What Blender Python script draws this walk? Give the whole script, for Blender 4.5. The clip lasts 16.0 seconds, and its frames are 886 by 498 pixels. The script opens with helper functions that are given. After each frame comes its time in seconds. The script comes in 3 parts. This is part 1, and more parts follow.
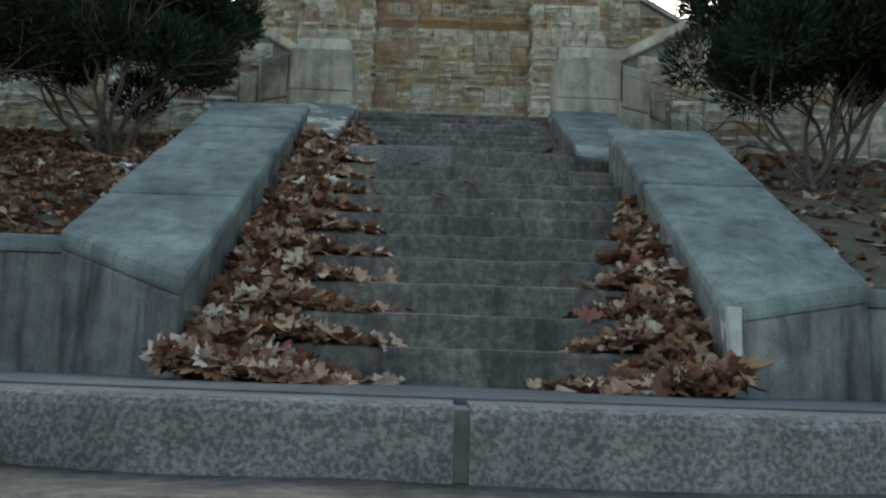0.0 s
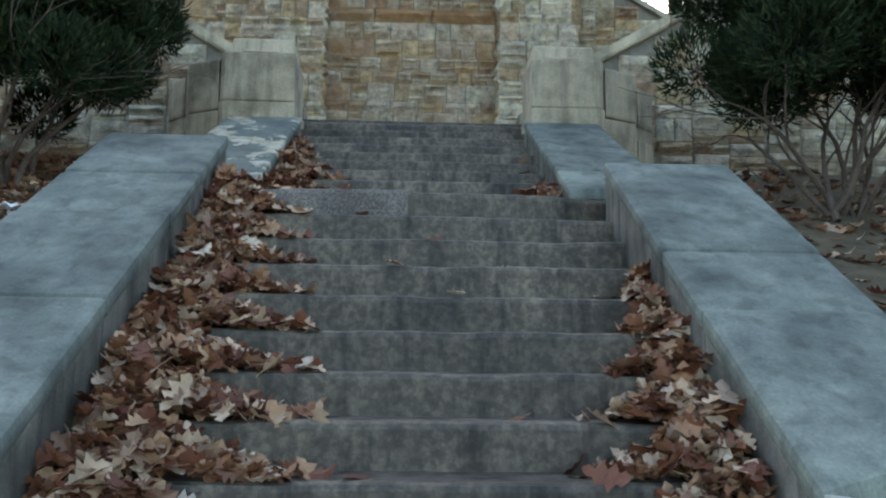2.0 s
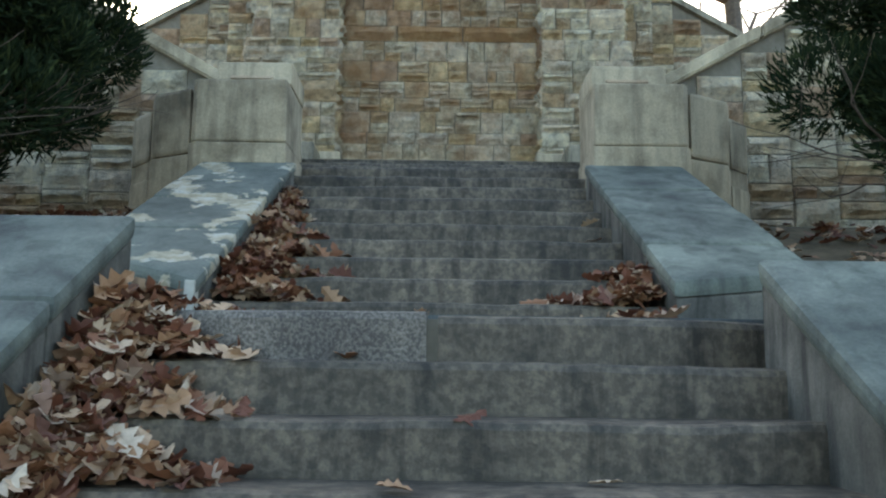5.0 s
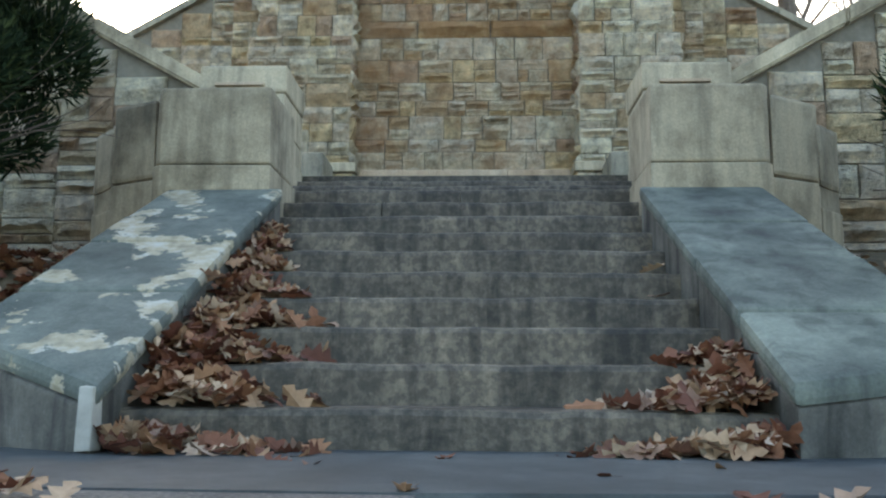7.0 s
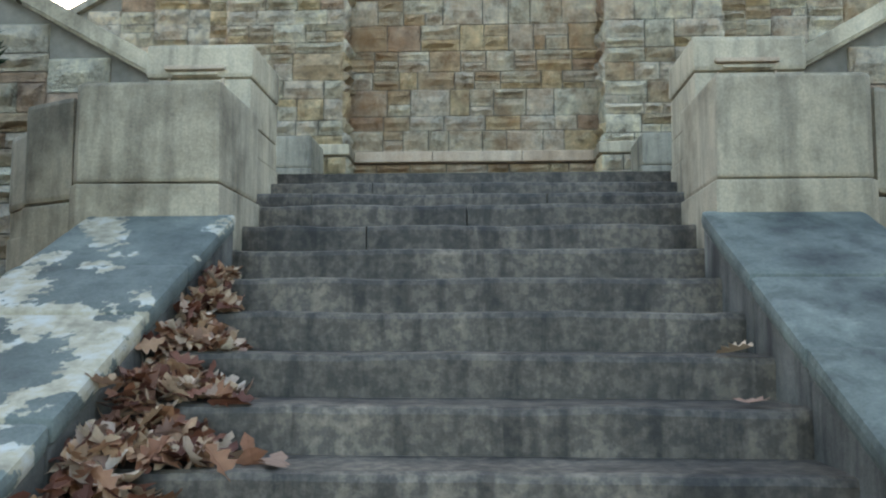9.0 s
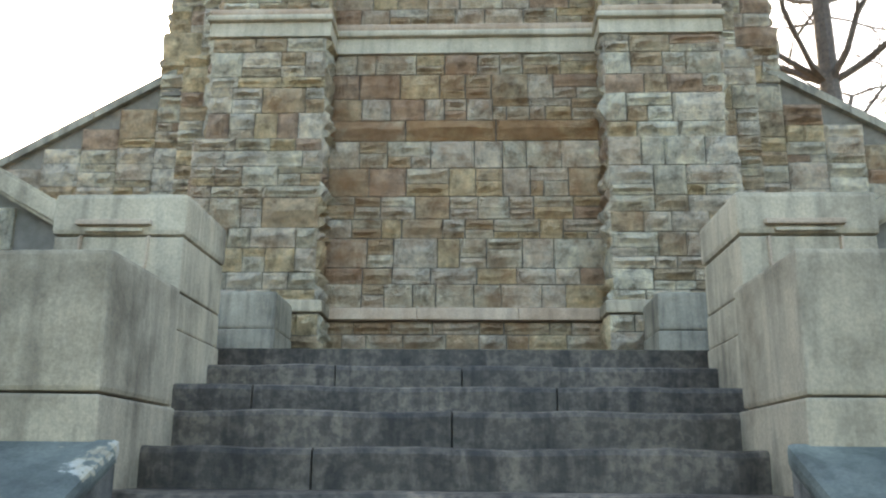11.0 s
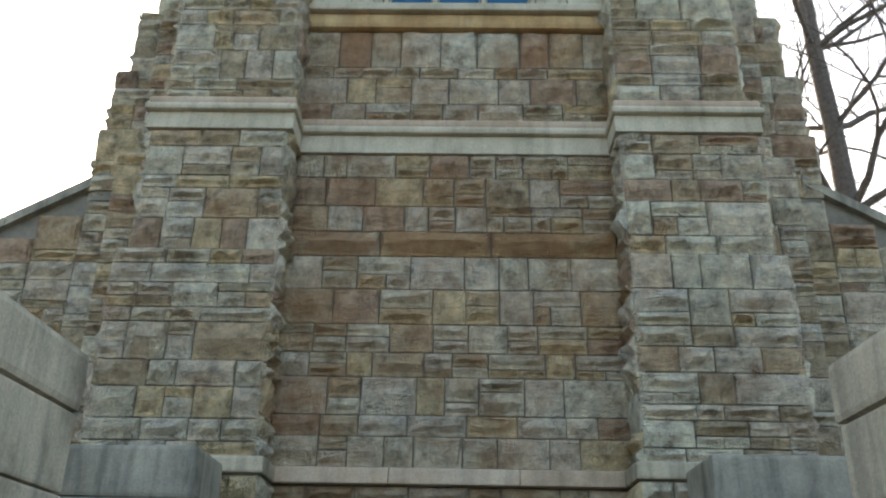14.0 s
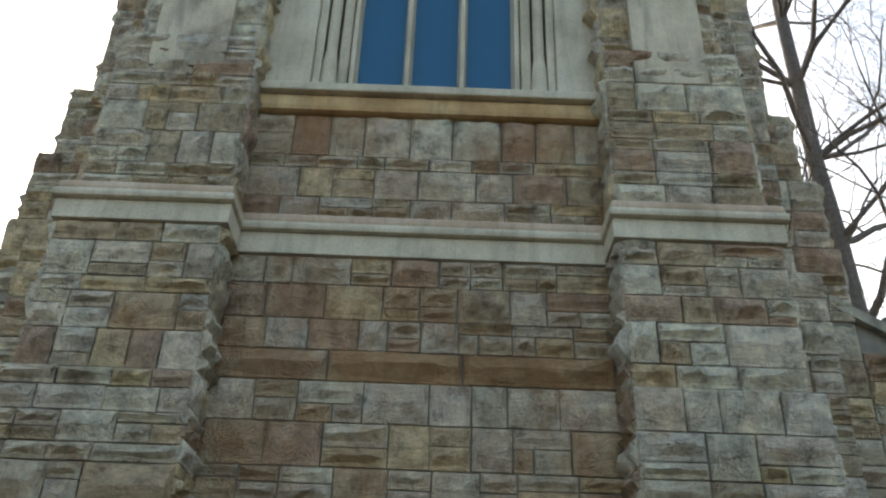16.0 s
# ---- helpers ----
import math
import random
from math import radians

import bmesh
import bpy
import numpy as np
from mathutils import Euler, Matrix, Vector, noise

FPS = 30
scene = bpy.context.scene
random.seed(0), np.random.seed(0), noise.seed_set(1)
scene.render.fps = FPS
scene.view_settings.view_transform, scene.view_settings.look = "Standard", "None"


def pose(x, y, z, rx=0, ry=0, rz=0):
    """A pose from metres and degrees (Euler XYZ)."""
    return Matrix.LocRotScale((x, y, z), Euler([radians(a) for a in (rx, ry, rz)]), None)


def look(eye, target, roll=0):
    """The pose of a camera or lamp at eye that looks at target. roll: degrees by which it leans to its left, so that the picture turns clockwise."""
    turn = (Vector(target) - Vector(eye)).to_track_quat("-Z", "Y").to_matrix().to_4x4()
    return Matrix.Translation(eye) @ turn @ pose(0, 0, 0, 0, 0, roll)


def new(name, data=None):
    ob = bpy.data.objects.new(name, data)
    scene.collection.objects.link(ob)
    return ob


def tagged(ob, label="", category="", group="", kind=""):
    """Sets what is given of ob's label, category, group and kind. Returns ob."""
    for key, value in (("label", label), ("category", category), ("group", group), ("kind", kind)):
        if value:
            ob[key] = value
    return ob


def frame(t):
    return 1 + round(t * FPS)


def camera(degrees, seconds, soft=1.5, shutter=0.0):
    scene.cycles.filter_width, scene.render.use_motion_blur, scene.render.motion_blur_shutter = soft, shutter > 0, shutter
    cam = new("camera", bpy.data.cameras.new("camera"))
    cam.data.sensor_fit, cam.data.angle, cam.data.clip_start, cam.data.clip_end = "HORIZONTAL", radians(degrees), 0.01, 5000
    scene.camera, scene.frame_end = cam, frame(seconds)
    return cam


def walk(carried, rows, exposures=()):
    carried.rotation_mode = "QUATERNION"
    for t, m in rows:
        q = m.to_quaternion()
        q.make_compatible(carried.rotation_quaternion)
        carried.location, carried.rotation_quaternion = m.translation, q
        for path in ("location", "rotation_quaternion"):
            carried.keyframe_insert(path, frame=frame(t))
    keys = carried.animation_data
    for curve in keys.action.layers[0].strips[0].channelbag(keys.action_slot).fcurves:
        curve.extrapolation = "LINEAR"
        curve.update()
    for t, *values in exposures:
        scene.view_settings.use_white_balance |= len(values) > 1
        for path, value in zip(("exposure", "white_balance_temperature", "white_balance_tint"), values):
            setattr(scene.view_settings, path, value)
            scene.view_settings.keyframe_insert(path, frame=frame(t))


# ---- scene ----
cam = camera(54.0, 16.0, soft=2.2)
EXPOSE = [(0.0, 1.6, 7300, 2), (0.5, 2.2, 7200, 5), (1.0, 1.85, 7200, 3), (2.5, 2.2, 7250, 5), (3.5, 2.05, 7300, 2), (7.0, 2.3, 7500, 4), (10.0, 2.5, 7500, 6), (12.5, 2.3, 7350, 7), (16.0, 1.7, 7350, 6)]
PATH = [
    (0, (0.055, -7.751, -1.673), (0.049, -5.771, -1.392), 2.0),
    (0.5, (0.086, -7.476, -1.431), (-0.003, -5.495, -1.171), 1.9),
    (1, (0.083, -7.169, -1.331), (-0.007, -5.188, -1.067), 1.9),
    (1.5, (0.054, -6.858, -1.138), (0.064, -4.872, -0.903), 1.4),
    (2, (0.094, -6.465, -0.985), (0.168, -4.482, -0.734), 0.7),
    (2.5, (0.13, -6.163, -0.779), (0.14, -4.179, -0.525), 0.1),
    (3, (0.133, -5.886, -0.63), (0.068, -3.907, -0.354), 0.5),
    (3.5, (0.112, -5.513, -0.472), (0.066, -3.538, -0.159), 1.1),
    (4, (0.117, -5.171, -0.265), (0.121, -3.191, 0.021), 0.8),
    (4.2, (0.105, -5.003, -0.269), (0.11, -3.024, 0.018), 0.7),
    (6.3, (0.22, -3.601, 0.102), (0.181, -1.626, 0.417), 1.3),
    (6.5, (0.229, -3.475, 0.178), (0.156, -1.5, 0.482), 1.2),
    (7, (0.216, -3.129, 0.277), (0.137, -1.152, 0.569), 0.3),
    (7.5, (0.18, -2.851, 0.502), (0.186, -0.865, 0.737), -0.3),
    (8, (0.203, -2.491, 0.608), (0.19, -0.502, 0.824), -0.6),
    (8.5, (0.224, -2.2, 0.841), (0.126, -0.211, 1.018), -0.4),
    (9, (0.212, -1.891, 0.91), (0.109, 0.097, 1.098), 0.1),
    (9.5, (0.159, -1.576, 1.16), (0.165, 0.413, 1.37), 0.4),
    (10, (0.16, -1.256, 1.294), (0.175, 0.717, 1.619), -0.2),
    (10.2, (0.164, -1.138, 1.358), (0.15, 0.829, 1.722), -0.1),
    (12.3, (0.27, 0.16, 1.45), (0.163, 2.059, 2.07), 0.8),
    (12.5, (0.229, 0.318, 1.54), (0.129, 2.214, 2.171), 0.5),
    (13, (0.156, 0.589, 1.624), (0.135, 2.473, 2.296), 0.0),
    (13.5, (0.057, 0.854, 1.731), (0.098, 2.716, 2.459), -0.3),
    (14, (0.1, 1.151, 1.865), (0.0646, 2.983, 2.664), 1.1),
    (14.5, (0.011, 1.527, 1.987), (-0.026, 3.329, 2.855), 0.9),
    (15, (0.088, 1.823, 2.157), (0.101, 3.612, 3.051), 0.7),
    (15.5, (0.212, 2.038, 2.409), (0.254, 3.808, 3.338), 1.0),
    (16, (0.215, 2.358, 2.554), (0.216, 4.081, 3.569), 2.1),
]
walk(cam, [(t, look(eye, target, roll)) for t, eye, target, roll in PATH], EXPOSE)

XC = 0.10          # middle of the stair
HW = 1.17          # half the clear width between the cheek walls
R2, T2 = 0.165, 0.35
R1, T1 = 0.165, 0.29
P1 = -1.74         # lower landing
TOP = 2.145        # upper terrace
WALL_Y = 8.46      # face of the recessed tower wall

# ---- world and sun ----
world = bpy.data.worlds.new("world")
scene.world = world
world.use_nodes = True
wn = world.node_tree
sky = wn.nodes.new("ShaderNodeTexSky")
sky.sky_type, sky.sun_disc = "NISHITA", False
sky.sun_elevation, sky.sun_rotation = radians(23), radians(-8)
sky.air_density, sky.dust_density, sky.ozone_density = 1.0, 3.0, 1.5
wn.links.new(sky.outputs[0], wn.nodes["Background"].inputs[0])
wn.nodes["Background"].inputs[1].default_value = 0.15
sun = new("sun", bpy.data.lights.new("sun", "SUN"))
sun.data.energy, sun.data.angle, sun.data.color = 0.5, radians(12), (1.0, 0.93, 0.82)
sun.matrix_world = look((-6, 55, 24), (0, 5, 3))


# ---- materials ----
def ramp(nt, fac, stops, interp="LINEAR"):
    n = nt.nodes.new("ShaderNodeValToRGB")
    n.color_ramp.interpolation = interp
    el = n.color_ramp.elements
    while len(el) < len(stops):
        el.new(0.5)
    for e, (p, c) in zip(el, stops):
        e.position, e.color = p, (*c, 1)
    nt.links.new(fac, n.inputs[0])
    return n.outputs[0]


def tex(nt, scale, detail=6, rough=0.6, stretch=(1, 1, 1), distort=0.0, world_space=False):
    c = nt.nodes.new("ShaderNodeNewGeometry" if world_space else "ShaderNodeTexCoord")
    m = nt.nodes.new("ShaderNodeMapping")
    m.inputs["Scale"].default_value = stretch
    nt.links.new(c.outputs["Position" if world_space else "Object"], m.inputs[0])
    n = nt.nodes.new("ShaderNodeTexNoise")
    n.inputs["Scale"].default_value, n.inputs["Detail"].default_value = scale, detail
    n.inputs["Roughness"].default_value, n.inputs["Distortion"].default_value = rough, distort
    nt.links.new(m.outputs[0], n.inputs["Vector"])
    return n.outputs["Fac"]


def mix(nt, fac, a, b, mode="MIX"):
    n = nt.nodes.new("ShaderNodeMix")
    n.data_type, n.blend_type = "RGBA", mode
    for s, v in ((n.inputs[0], fac), (n.inputs[6], a), (n.inputs[7], b)):
        if isinstance(v, (int, float)):
            s.default_value = v
        elif isinstance(v, tuple):
            s.default_value = (*v, 1)
        else:
            nt.links.new(v, s)
    return n.outputs[2]


def base(name, rough=0.85):
    m = bpy.data.materials.new(name)
    m.use_nodes = True
    nt = m.node_tree
    b = nt.nodes["Principled BSDF"]
    b.inputs["Roughness"].default_value = rough
    return m, nt, b


def relief(nt, b, height, strength, dist=0.02):
    n = nt.nodes.new("ShaderNodeBump")
    n.inputs["Strength"].default_value, n.inputs["Distance"].default_value = strength, dist
    nt.links.new(height, n.inputs["Height"])
    nt.links.new(n.outputs[0], b.inputs["Normal"])


def concrete(name, dark, mid, light, streak=0.5, spot=None, rough=0.8):
    """Weathered cast stone: blotches, rain streaks, fine grain."""
    m, nt, b = base(name, rough)
    col = ramp(nt, tex(nt, 1.7, 8, 0.65, world_space=True), [(0.34, dark), (0.5, mid), (0.68, light)])
    run = ramp(nt, tex(nt, 5, 5, 0.6, (1.6, 1.6, 0.22), 0.4, True), [(0.36, (0.30, 0.30, 0.31)), (0.50, (0.85, 0.85, 0.85)), (0.66, (1.15, 1.13, 1.1))])
    col = mix(nt, streak, col, run, "MULTIPLY")
    grain = tex(nt, 70, 4, 0.7, world_space=True)
    col = mix(nt, 0.5, col, ramp(nt, grain, [(0.35, (0.6, 0.6, 0.6)), (0.65, (1.15, 1.12, 1.08))]), "MULTIPLY")
    if spot:
        flake = ramp(nt, tex(nt, 9, 5, 0.6, world_space=True), [(0.35, tuple(v * 0.62 for v in spot)), (0.5, spot), (0.66, (0.56, 0.55, 0.50))])
        col = mix(nt, ramp(nt, tex(nt, 2.9, 7, 0.62, world_space=True), [(0.525, (0, 0, 0)), (0.54, (1, 1, 1))]), col, flake)
    nt.links.new(col, b.inputs["Base Color"])
    relief(nt, b, mix(nt, 0.5, grain, tex(nt, 14, 6, 0.7, world_space=True)), 0.5, 0.012)
    return m


def speckle(m, lo, hi, scale):
    nt = m.node_tree
    b = nt.nodes["Principled BSDF"]
    src = b.inputs["Base Color"].links[0].from_socket
    f = ramp(nt, tex(nt, scale, 3, 0.6, world_space=True), [(0.42, lo), (0.6, hi)])
    nt.links.new(mix(nt, 0.9, src, f, "MULTIPLY"), b.inputs["Base Color"])


def rubble(name, source, rusty=(0.52, 0.75)):
    """Quarry-faced sandstone; each block takes one tone of the bed."""
    m, nt, b = base(name, 0.88)
    if source == "object":
        rnd = nt.nodes.new("ShaderNodeObjectInfo").outputs["Random"]
    else:
        rnd = nt.nodes.new("ShaderNodeNewGeometry").outputs["Random Per Island"]
    tone = ramp(nt, rnd, [(0.0, (0.42, 0.33, 0.22)), (0.1, (0.58, 0.53, 0.41)), (0.26, (0.58, 0.50, 0.40)),
                          (0.4, (0.66, 0.61, 0.48)), (0.54, (0.47, 0.34, 0.21)), (0.63, (0.60, 0.46, 0.27)),
                          (0.73, (0.60, 0.55, 0.46)), (0.84, (0.40, 0.26, 0.18)), (0.91, (0.70, 0.61, 0.48))], "CONSTANT")
    tone = mix(nt, 0.17, tone, (0.88, 0.70, 0.50))
    cloud = ramp(nt, tex(nt, 6.5, 8, 0.72, world_space=True), [(0.32, (0.30, 0.25, 0.21)), (0.46, (0.95, 0.94, 0.92)), (0.66, (1.6, 1.56, 1.46))])
    col = mix(nt, 0.85, tone, cloud, "MULTIPLY")
    rust = ramp(nt, tex(nt, 1.3, 6, 0.75, world_space=True), [(rusty[0], (0, 0, 0)), (rusty[1], (0.8, 0.8, 0.8))])
    col = mix(nt, rust, col, (0.40, 0.19, 0.075))
    soot = ramp(nt, tex(nt, 0.9, 7, 0.7, (1, 1, 0.4), 0.3, True), [(0.3, (0.5, 0.47, 0.45)), (0.5, (1, 1, 1))])
    col = mix(nt, 0.7, col, soot, "MULTIPLY")
    nt.links.new(col, b.inputs["Base Color"])
    relief(nt, b, mix(nt, 0.6, tex(nt, 7, 8, 0.75, (1, 1, 1.9), 0.8, True), tex(nt, 45, 4, 0.7, world_space=True)), 1.0, 0.09)
    return m


def plain(name, lo, hi, scale=6, rough=0.8, bump=0.3, metal=0.0):
    m, nt, b = base(name, rough)
    b.inputs["Metallic"].default_value = metal
    f = tex(nt, scale, 7, 0.65, world_space=True)
    nt.links.new(ramp(nt, f, [(0.3, lo), (0.7, hi)]), b.inputs["Base Color"])
    relief(nt, b, tex(nt, scale * 5, 5, 0.7, world_space=True), bump, 0.01)
    return m


M_STEP = concrete("step_stone", (0.074, 0.064, 0.053), (0.13, 0.109, 0.088), (0.225, 0.188, 0.15), 0.9, None, 0.6)
M_GRANITE = concrete("aggregate_kerb", (0.13, 0.12, 0.115), (0.21, 0.195, 0.18), (0.28, 0.26, 0.24), 0.3)
speckle(M_GRANITE, (0.55, 0.53, 0.53), (1.35, 1.3, 1.25), 80)
speckle(M_STEP, (0.62, 0.62, 0.62), (1.3, 1.27, 1.22), 24)
M_CHEEK = concrete("cheek_side", (0.075, 0.073, 0.066), (0.155, 0.149, 0.136), (0.26, 0.25, 0.228), 0.85)
speckle(M_CHEEK, (0.75, 0.75, 0.74), (1.12, 1.12, 1.1), 4)
M_CAP = concrete("coping_slab", (0.10, 0.116, 0.108), (0.165, 0.188, 0.17), (0.27, 0.297, 0.263), 0.55)
speckle(M_CAP, (0.78, 0.79, 0.8), (1.12, 1.13, 1.1), 2.6)
M_CAP_WORN = concrete("worn_coping", (0.096, 0.112, 0.104), (0.155, 0.178, 0.162), (0.245, 0.27, 0.24), 0.35, (0.47, 0.41, 0.30))
M_LIME = concrete("limestone", (0.25, 0.205, 0.145), (0.50, 0.42, 0.305), (0.64, 0.545, 0.40), 0.5)
M_LIME_GREY = concrete("grey_limestone", (0.20, 0.178, 0.138), (0.34, 0.305, 0.238), (0.45, 0.405, 0.318), 0.6)
M_LIME_PINK = concrete("pink_band", (0.40, 0.28, 0.19), (0.53, 0.39, 0.28), (0.62, 0.50, 0.38), 0.25)
M_BAND = concrete("band_stone", (0.44, 0.38, 0.28), (0.56, 0.49, 0.37), (0.66, 0.58, 0.45), 0.3)
M_SILL = concrete("ochre_sill", (0.36, 0.21, 0.09), (0.50, 0.31, 0.14), (0.60, 0.42, 0.22), 0.35)
M_MORTAR = plain("mortar", (0.16, 0.14, 0.11), (0.26, 0.23, 0.19), 9)
M_STONE = rubble("sandstone_block", "object")
M_STONE_RUSTY = rubble("rusty_sandstone", "object", (0.40, 0.66))
M_STONE_BROWN = rubble("brown_ledge_stone", "object", (0.22, 0.5))
M_STONE_FAR = rubble("sandstone_field", "island")
M_LANDING = concrete("landing_paving", (0.045, 0.055, 0.062), (0.075, 0.09, 0.10), (0.125, 0.142, 0.148), 0.3, None, 0.6)
M_CHIP = plain("fresh_chip", (0.38, 0.36, 0.32), (0.56, 0.54, 0.49), 12)
M_BARK = plain("bark", (0.09, 0.075, 0.065), (0.20, 0.165, 0.14), 14, 0.9, 0.7)
M_STEM = plain("shrub_stem", (0.07, 0.05, 0.04), (0.16, 0.12, 0.095), 16, 0.9, 0.5)
M_SOIL = plain("leafy_soil", (0.06, 0.05, 0.03), (0.16, 0.12, 0.075), 5, 0.95, 0.8)
M_PAPER = plain("white_paper", (0.75, 0.77, 0.8), (0.85, 0.86, 0.88), 5, 0.7, 0.1)


def leafy(name, stops, rough, through_light):
    m, nt, b = base(name, rough)
    rnd = nt.nodes.new("ShaderNodeNewGeometry").outputs["Random Per Island"]
    col = ramp(nt, rnd, stops)
    col = mix(nt, 0.6, col, ramp(nt, tex(nt, 30, 4, 0.6, world_space=True), [(0.3, (0.6, 0.55, 0.5)), (0.7, (1.15, 1.1, 1.05))]), "MULTIPLY")
    nt.links.new(col, b.inputs["Base Color"])
    return m


M_LITTER = leafy("dry_oak_leaf", [(0.0, (0.11, 0.036, 0.024)), (0.24, (0.20, 0.072, 0.04)), (0.44, (0.33, 0.16, 0.085)), (0.58, (0.46, 0.29, 0.18)), (0.76, (0.60, 0.45, 0.33)), (0.86, (0.16, 0.055, 0.035)), (1.0, (0.66, 0.55, 0.44))], 0.7, 0)
M_NEEDLE = leafy("yew_needle", [(0.0, (0.014, 0.026, 0.015)), (0.7, (0.03, 0.05, 0.024)), (1.0, (0.065, 0.085, 0.034))], 0.7, 0)
M_NEEDLE.node_tree.nodes["Principled BSDF"].inputs["Specular IOR Level"].default_value = 0.08

m_glass, nt, b = base("window_glass", 0.06)
b.inputs["Base Color"].default_value = (0.015, 0.10, 0.19, 1)
b.inputs["Specular IOR Level"].default_value = 0.35
relief(nt, b, tex(nt, 2.5, 2, 0.5, world_space=True), 0.08, 0.02)
M_GLASS = m_glass


# ---- mesh tools ----
def link(name, bm, mat, parent=None, label="", smooth=False):
    me = bpy.data.meshes.new(name)
    bmesh.ops.recalc_face_normals(bm, faces=bm.faces[:])
    bm.to_mesh(me)
    bm.free()
    me.materials.append(mat)
    if smooth:
        for p in me.polygons:
            p.use_smooth = True
    ob = new(name, me)
    if parent:
        ob.parent = parent
    if label:
        ob["label"] = label
    return ob


def part(name, bm, mat, parent, label=""):
    return link(name, bm, mat, parent, label)


def raw(name, verts, faces, mat, parent=None):
    me = bpy.data.meshes.new(name)
    me.from_pydata(verts, [], faces)
    me.materials.append(mat)
    ob = new(name, me)
    if parent:
        ob.parent = parent
    return ob


def prism(outline, z0, z1, bevel=0.0, wear=0.0, seed=1):
    """A solid over a plan outline; z1 is a number or a function of x, y."""
    bm = bmesh.new()
    low = [bm.verts.new((x, y, z0(x, y) if callable(z0) else z0)) for x, y in outline]
    high = [bm.verts.new((x, y, z1(x, y) if callable(z1) else z1)) for x, y in outline]
    n = len(outline)
    bm.faces.new(low[::-1])
    bm.faces.new(high)
    for i in range(n):
        bm.faces.new((low[i], low[(i + 1) % n], high[(i + 1) % n], high[i]))
    bmesh.ops.recalc_face_normals(bm, faces=bm.faces[:])
    if bevel:
        bmesh.ops.bevel(bm, geom=bm.edges[:], offset=bevel, segments=2, affect="EDGES", profile=0.6)
    if wear:
        for v in bm.verts:
            v.co += noise.noise_vector(v.co * 3.1 + Vector((seed, 0, 0))) * wear
    return bm


def box(x0, x1, y0, y1, z0, z1, bevel=0.0, wear=0.0, seed=1):
    return prism([(x0, y0), (x1, y0), (x1, y1), (x0, y1)], z0, z1, bevel, wear, seed)


def thing(name, label, category, at=(0, 0, 0), group="", kind=""):
    ob = new(name)
    ob.location = at
    return tagged(ob, label, category, group, kind)


def worn_slab(x0, x1, y0, y1, z0, z1, seed, n=26, wear=0.006):
    """A long step stone whose front edge is rounded and nibbled."""
    bm = bmesh.new()
    prof = [(y0 + 0.004, z0), (y0, z1 - 0.028), (y0 + 0.008, z1 - 0.008), (y0 + 0.028, z1), (y1, z1), (y1, z0)]
    rows = []
    for i in range(n + 1):
        x = x0 + (x1 - x0) * i / n
        e = noise.noise(Vector((x * 2.3, seed * 7.7, 0))) * wear * 2
        e2 = noise.noise(Vector((x * 8.1, seed * 3.3, 5))) * wear
        rows.append([bm.verts.new((x, y + (e2 if k < 3 else 0), z + (e + e2 if 1 <= k <= 3 else 0))) for k, (y, z) in enumerate(prof)])
    for a, c in zip(rows, rows[1:]):
        for k in range(6):
            bm.faces.new((a[k], a[(k + 1) % 6], c[(k + 1) % 6], c[k]))
    bm.faces.new(rows[0])
    bm.faces.new(rows[-1][::-1])
    return bm


# ---- ground ----
def ground_z(x, y):
    d = abs(x - XC)
    if y < -8.4:
        z = -3.05
    elif y < -4.6:
        z = -3.05 + (y + 8.4) / 3.8 * 1.1
    elif y < 2.6:
        z = -1.95 + (y + 4.6) / 7.2 * 3.0
    elif y < 6:
        z = 1.05 + (y - 2.6) / 3.4 * 0.6
    else:
        z = 1.65
    z += 0.05 * noise.noise(Vector((x * 0.7, y * 0.7, 0)))
    if d < 1.45:
        z = min(z, -0.0) - 1.3 if y > -6.2 else (z - 0.6 if y > -8.3 else z)
    if d < 3.8 and -8.3 < y < -3.5:
        z = min(z, P1 - 0.35)
    if d > 14 and y > -20:
        z += min(3.0, (d - 14) * 0.05)
    return z


gx = sorted({*np.round(np.linspace(-9, 9, 61), 2), *(s * 9 * 1.35 ** k for s in (-1, 1) for k in range(1, 11)), XC - 1.4, XC - 1.55, XC + 1.4, XC + 1.55})
gy = sorted({*np.round(np.linspace(-10, 12, 74), 2), *(-10 - 5 * 1.6 ** k for k in range(8)), *(12 + 5 * 1.6 ** k for k in range(8)), -6.21})
gv = [(x, y, ground_z(x, y)) for y in gy for x in gx]
w = len(gx)
gf = [(j * w + i, j * w + i + 1, (j + 1) * w + i + 1, (j + 1) * w + i) for j in range(len(gy) - 1) for i in range(w - 1)]
tagged(raw("ground", gv, gf, M_SOIL), "sloping bank of soil strewn with brown leaves", "ground", kind="structure")

# ---- stairs: each flight is a thing, each step stone a part ----
XL, XR = XC - HW, XC + HW


